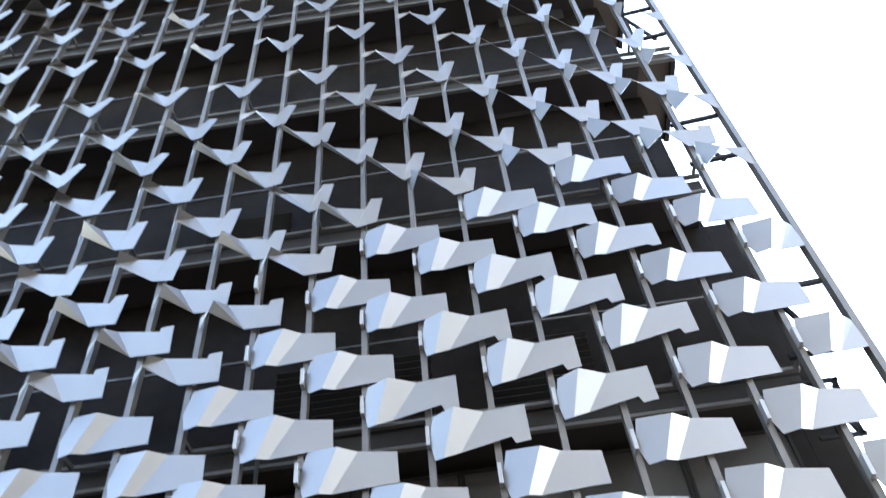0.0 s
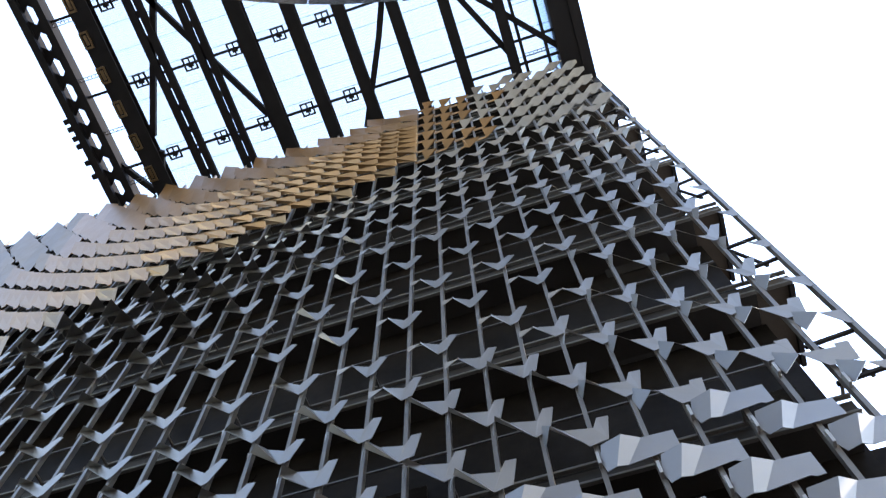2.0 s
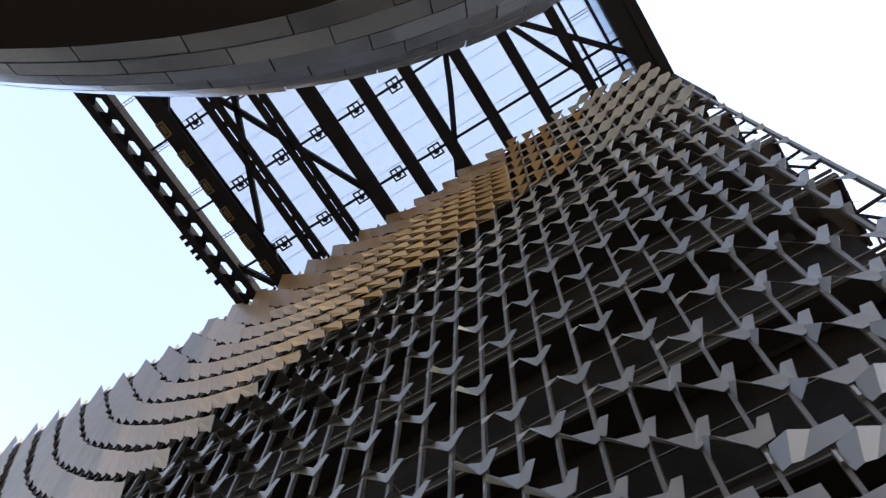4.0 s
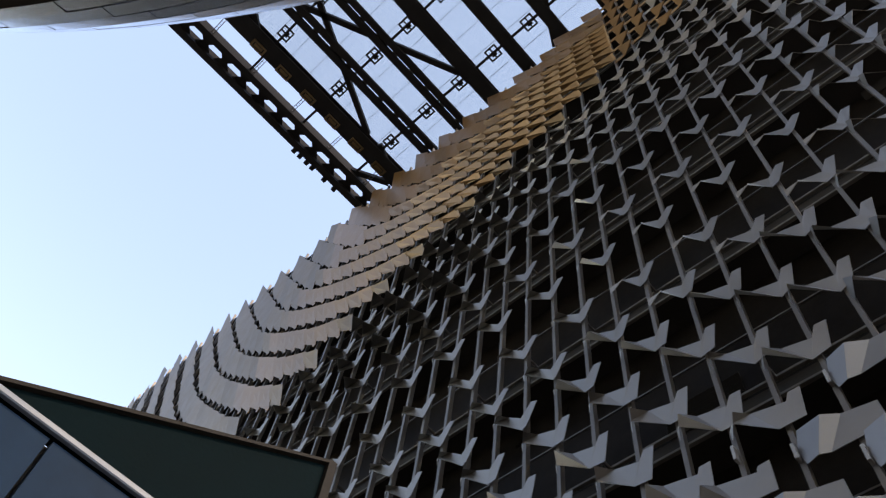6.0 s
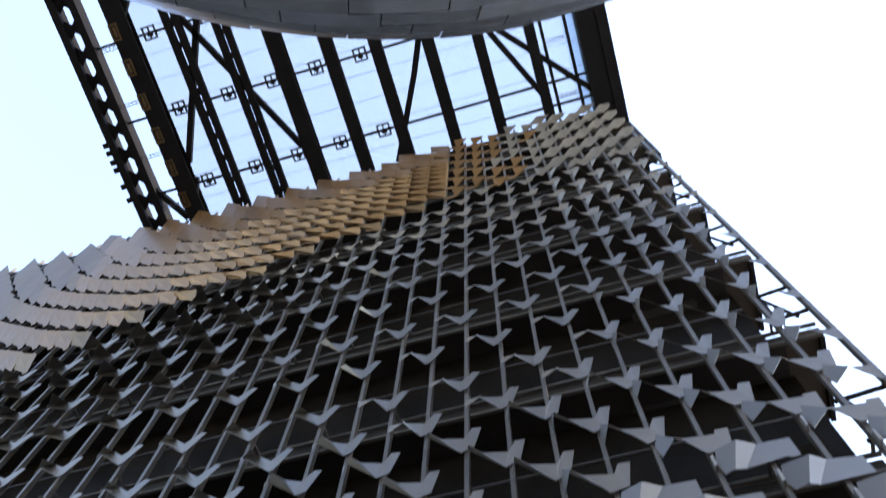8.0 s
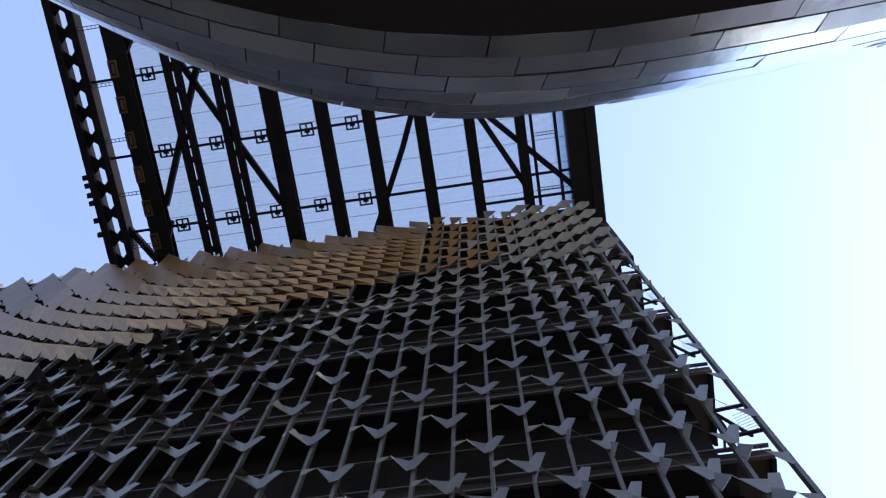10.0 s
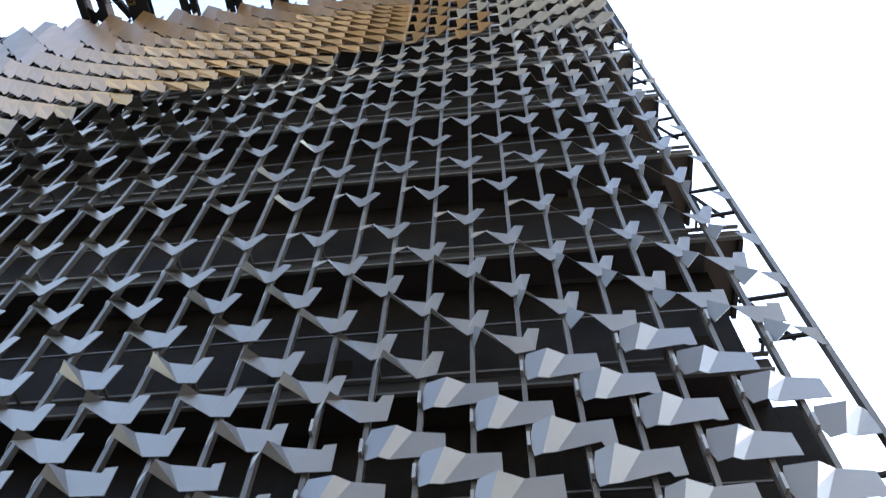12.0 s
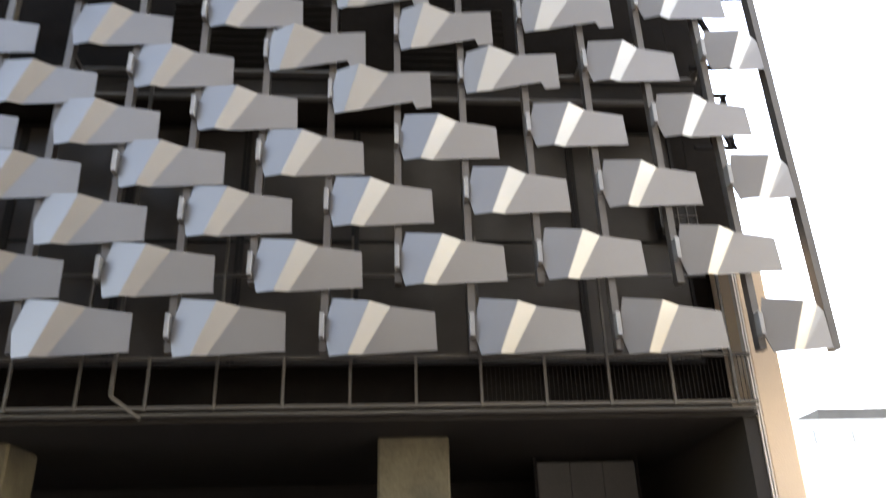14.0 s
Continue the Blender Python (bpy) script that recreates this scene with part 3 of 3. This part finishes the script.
# corner girder
edge = thing("edge_girder", "deep black box girder at the roof corner", "girder")
bm = bmesh.new()
box(bm, 5.15, 6.85, OUT, 11.65, ROOF, ROOF + 1.6, 0.03)
part("box", bm, DARK, edge)
bm = bmesh.new()
box(bm, 6.3, 6.9, OUT, 11.65, ROOF - 0.12, ROOF - 0.004)
part("flange", bm, DARK, edge)
bm = bmesh.new()
box(bm, 4.2, 6.9, 11.66, 12.0, 40.8, ROOF + 1.6)
part("drop_panel", bm, DARK, edge)


def tube(name, label, category, group, a, b, w=0.16):
    bm = bmesh.new()
    bar(bm, a, b, w, w)
    return tagged(part(name, bm, DARK), label, category, group)


for y, x0, x1 in ((8.28, -22.4, 5.2), (3.64, -22.4, 5.2), (-0.93, -22.4, 5.2), (-5.5, -22.4, 5.2), (9.66, -0.3, 5.3)):
    tube("purlin", "thin black steel purlin under the roof mesh", "purlin", "purlins", (x0, y, ROOF + 0.35), (x1, y, ROOF + 0.35), 0.15)
for x in (3.15, 4.55):
    tube("purlin", "thin black steel purlin under the roof mesh", "purlin", "purlins", (x, OUT, ROOF + 0.3), (x, 10.4, ROOF + 0.3), 0.18)
for a, b in (((-17.04, -1.8), (-12.48, 7.86)), ((-15.81, -1.04), (-19.62, 6.94)), ((-4.61, 5.56), (-7.08, 10.41)), ((-3.3, 2.6), (-4.61, 5.56)), ((-19.54, 7.94), (-20.63, 10.47)),
             ((-0.3, 3.4), (2.6, 9.3)), ((0.0, 3.7), (5.6, 9.7)), ((-20.2, -2.0), (-17.4, -5.6)), ((-22.3, 8.0), (-21.0, 10.3))):
    tube("roof_brace", "black diagonal roof brace", "brace", "roof braces", (a[0], a[1], ROOF + 0.45), (b[0], b[1], ROOF + 0.45), 0.34)

# square hatch frames on the purlins
def hatch(x, y):
    ob = thing("hatch_frame", "small black square frame with a cross on the purlin", "frame", "hatch frames", at=(x, y, ROOF + 0.2))
    s, w = 0.40, 0.09
    for x0, x1, y0, y1 in ((-s, s, -s, -s + w), (-s, s, s - w, s), (-s, -s + w, -s + w, s - w), (s - w, s, -s + w, s - w)):
        bm = bmesh.new()
        box(bm, x0, x1, y0, y1, 0, 0.1)
        part("side", bm, DARK, ob)
    bm = bmesh.new()
    box(bm, -0.04, 0.04, -s + w, s - w, 0.01, 0.09)
    part("cross", bm, DARK, ob)
    bm = bmesh.new()
    box(bm, -0.16, 0.16, 0.06, 0.2, 0.0, 0.14)
    part("clip", bm, DARK, ob)


for x in (-18.78, -15.62, -12.83, -10.08, -7.33):
    for y in (8.27, 3.64, -0.93):
        hatch(x, y)

# rungs of small ladders at both ends
for x0, x1 in ((-22.25, -20.8), (3.1, 4.6)):
    for y in (9.2, 5.9, 2.6, -0.7, -4.0):
        ladder = thing("cable_ladder", "short steel cable ladder between beams", "ladder", "cable ladders")
        for d in (-0.09, 0.09):
            bm = bmesh.new()
            bar(bm, (x0, y + d, ROOF + 0.2), (x1, y + d, ROOF + 0.2), 0.04, 0.04)
            part("rail", bm, MULLION, ladder)
        for i in range(6):
            bm = bmesh.new()
            x = x0 + (x1 - x0) * (i + 0.5) / 6
            bar(bm, (x, y - 0.09, ROOF + 0.2), (x, y + 0.09, ROOF + 0.2), 0.03, 0.03)
            part("rung", bm, MULLION, ladder)
for i, y in enumerate((9.0, 6.9, 4.8, 2.7, 0.6, -1.5)):
    lamp = thing("beam_lamp", "gold lamp housing clipped to a roof beam", "lamp", "beam lamps", at=(-20.6, y, ROOF - 0.05))
    bm = bmesh.new()
    for x0, x1, y0, y1 in ((-0.26, -0.17, -0.5, 0.5), (0.17, 0.26, -0.5, 0.5), (-0.17, 0.17, -0.5, -0.38), (-0.17, 0.17, 0.38, 0.5)):
        box(bm, x0, x1, y0, y1, -0.06, 0.045)
    part("frame", bm, LAMP, lamp)
    bm = bmesh.new()
    box(bm, -0.09, 0.09, -0.30, 0.30, -0.04, 0.045, 0.02)
    part("housing", bm, LAMP, lamp)

made("roof_mesh", "pale translucent mesh over the roof beams", "roof mesh", kind="structure", mat=MESH, build=lambda bm: box(bm, -20.9, 5.2, OUT, 10.75, ROOF + 1.02, ROOF + 1.04))
wires = thing("tension_wires", "thin dark wires across the roof mesh", "wire", kind="structure")
for i in range(12):
    bm = bmesh.new()
    y = 9.4 - 1.53 * i
    bar(bm, (-20.9, y, ROOF + 0.96), (5.2, y, ROOF + 0.96), 0.025, 0.025)
    part("wire", bm, DARK, wires)

# ---------------------------------------------------------------- curved balcony over the eye
def inner_y(x):
    return 0.06 - 0.064 * max(0, 1.3 - x) ** 2 - 0.012 * max(0, x - 1.8) ** 2


def outer_y(x):
    return 0.745 - 0.084 * max(0, 0.8 - x) ** 2 - 0.02 * max(0, x - 0.8) ** 2


# never in view: added as a bright surface for the fins to reflect
made("bounce_wall", "unseen pale grey wall behind the balcony, added to brighten the fins", "wall", kind="structure", mat=REARWALL, build=lambda bm: box(bm, -12, 44, -16.4, -16, 0, 40))
# out of view: added to darken what the low western leaves reflect
made("horizon_blocker_west", "unseen grey wall, added to hide the western horizon from the fins", "wall", kind="structure", mat=SLAB, build=lambda bm: box(bm, -60, -12.01, -16.4, -16, 0, 20))
# unseen dark block, added so the middle plates reflect less sky
made("sky_blocker_middle", "unseen dark grey wall, added to darken the middle fins", "wall", kind="structure", mat=SLAB, build=lambda bm: box(bm, -12, 1, -16.4, -16, 40.01, 62))
balcony = thing("curved_balcony", "curved balcony with black soffit and silver tile fascia", "balcony")
xs = [-7.2 + 0.3 * i for i in range(49)]
bm = bmesh.new()
sheet(bm, [(x, inner_y(x), 8.0) for x in xs] + [(7.2, -16, 8.0), (-7.2, -16, 8.0)], 0.2, (0, 0, 1))
part("soffit", bm, SOFFIT, balcony)
bm = bmesh.new()
sheet(bm, [(x, outer_y(x) - 0.06, 9.03) for x in xs] + [(7.2, -16, 9.03), (-7.2, -16, 9.03)], 0.4, (0, 0, 1))
part("deck", bm, SOFFIT, balcony)
bm = bmesh.new()
lo = [bm.verts.new((x, inner_y(x) - 0.03, 8.02)) for x in xs]
hi = [bm.verts.new((x, outer_y(x) - 0.05, 9.02)) for x in xs]
for i in range(len(xs) - 1):
    bm.faces.new((lo[i], lo[i + 1], hi[i + 1], hi[i]))
part("backing", bm, SOFFIT, balcony)


def fascia_point(x, k):
    """k runs from the soffit edge to the top of the flared fascia."""
    shear = x - 0.35 * k
    bow = 0.10 * math.sin(math.pi * k)
    return Vector((shear, inner_y(shear) * (1 - k) + outer_y(shear) * k + bow, 8.0 + 1.0 * k - bow))


ROWS = 6
for j in range(ROWS):
    for i in range(18):
        x0 = -7.0 + 0.8 * i + 0.27 * (j % 3)
        bm = bmesh.new()
        tilt = Vector((0, rnd.uniform(-0.01, 0.01), rnd.uniform(-0.008, 0.008)))
        k0, k1 = j / ROWS + 0.006, (j + 1) / ROWS - 0.004
        n = 4
        low = [fascia_point(x0 + 0.004 + 0.79 * s / n, k0) for s in range(n + 1)]
        upp = [fascia_point(x0 + 0.004 + 0.79 * s / n, k1) + tilt for s in range(n + 1)]
        va, vb = [bm.verts.new(p) for p in low], [bm.verts.new(p) for p in upp]
        back = Vector((0, -0.02, 0.02))
        vc, vd = [bm.verts.new(p + back) for p in low], [bm.verts.new(p + back) for p in upp]
        for s in range(n):
            bm.faces.new((va[s], va[s + 1], vb[s + 1], vb[s]))
        bm.faces.new(va[::-1] + vc)
        bm.faces.new(vb + vd[::-1])
        bm.faces.new((va[0], vb[0], vd[0], vc[0]))
        bm.faces.new((va[n], vc[n], vd[n], vb[n]))
        part("tile", bm, CLAD, balcony)

# ---------------------------------------------------------------- green kiosk beside the eye
kiosk = thing("kiosk_wall", "dark green panelled kiosk wall with blue glazing", "kiosk", at=(0, 0, 0))
bm = bmesh.new()
sheet(bm, [(-3.0, 0.08, 4.05), (-3.0, 1.745, 4.945), (-3.0, 1.745, 4.05)], 0.12, (-1, 0, 0))
part("green_panel", bm, GREEN, kiosk)
bm = bmesh.new()
box(bm, -3.10, -3.001, 1.0, 1.745, 0, 4.05)
part("end_panel", bm, GREEN, kiosk)
bm = bmesh.new()
bar(bm, (-2.99, 0.02, 4.02), (-2.99, 1.745, 4.95), 0.02, 0.05, (1, 0, 0))
part("coping", bm, DARK, kiosk)
bm = bmesh.new()
box(bm, -3.06, -2.965, 1.746, 1.80, 0, 4.97)
part("corner_post", bm, DARK, kiosk)
bm = bmesh.new()
box(bm, -3.0, -2.965, -4.0, 0.99, 4.01, 4.045, 0.006)
part("trim", bm, TRIM, kiosk)
for y0, y1 in ((-4.0, -1.6), (-1.58, 0.42), (0.44, 0.99)):
    bm = bmesh.new()
    box(bm, -3.05, -3.0, y0, y1, 0.1, 3.995)
    part("pane", bm, BLUEGLASS, kiosk)
bm = bmesh.new()
box(bm, -3.4, -3.06, -4.0, 1.74, 0, 4.0)
part("body", bm, SOFFIT, kiosk)

# ---------------------------------------------------------------- far building
house = thing("white_building", "far white rendered building with roof plant", "building")
bm = bmesh.new()
box(bm, 33, 75, 62, 84, 0, 14.5)
part("wall", bm, WHITE, house)
bm = bmesh.new()
box(bm, 36, 46, 64, 70, 14.505, 15.9)
part("roof_plant", bm, SLAB, house)
for k in range(12):
    for z in (3.2, 7.0, 12.6):
        bm = bmesh.new()
        box(bm, 34.2 + 3.2 * k, 35.6 + 3.2 * k, 61.9, 61.99, z, z + 1.1)
        part("window", bm, PALEGLASS, house)
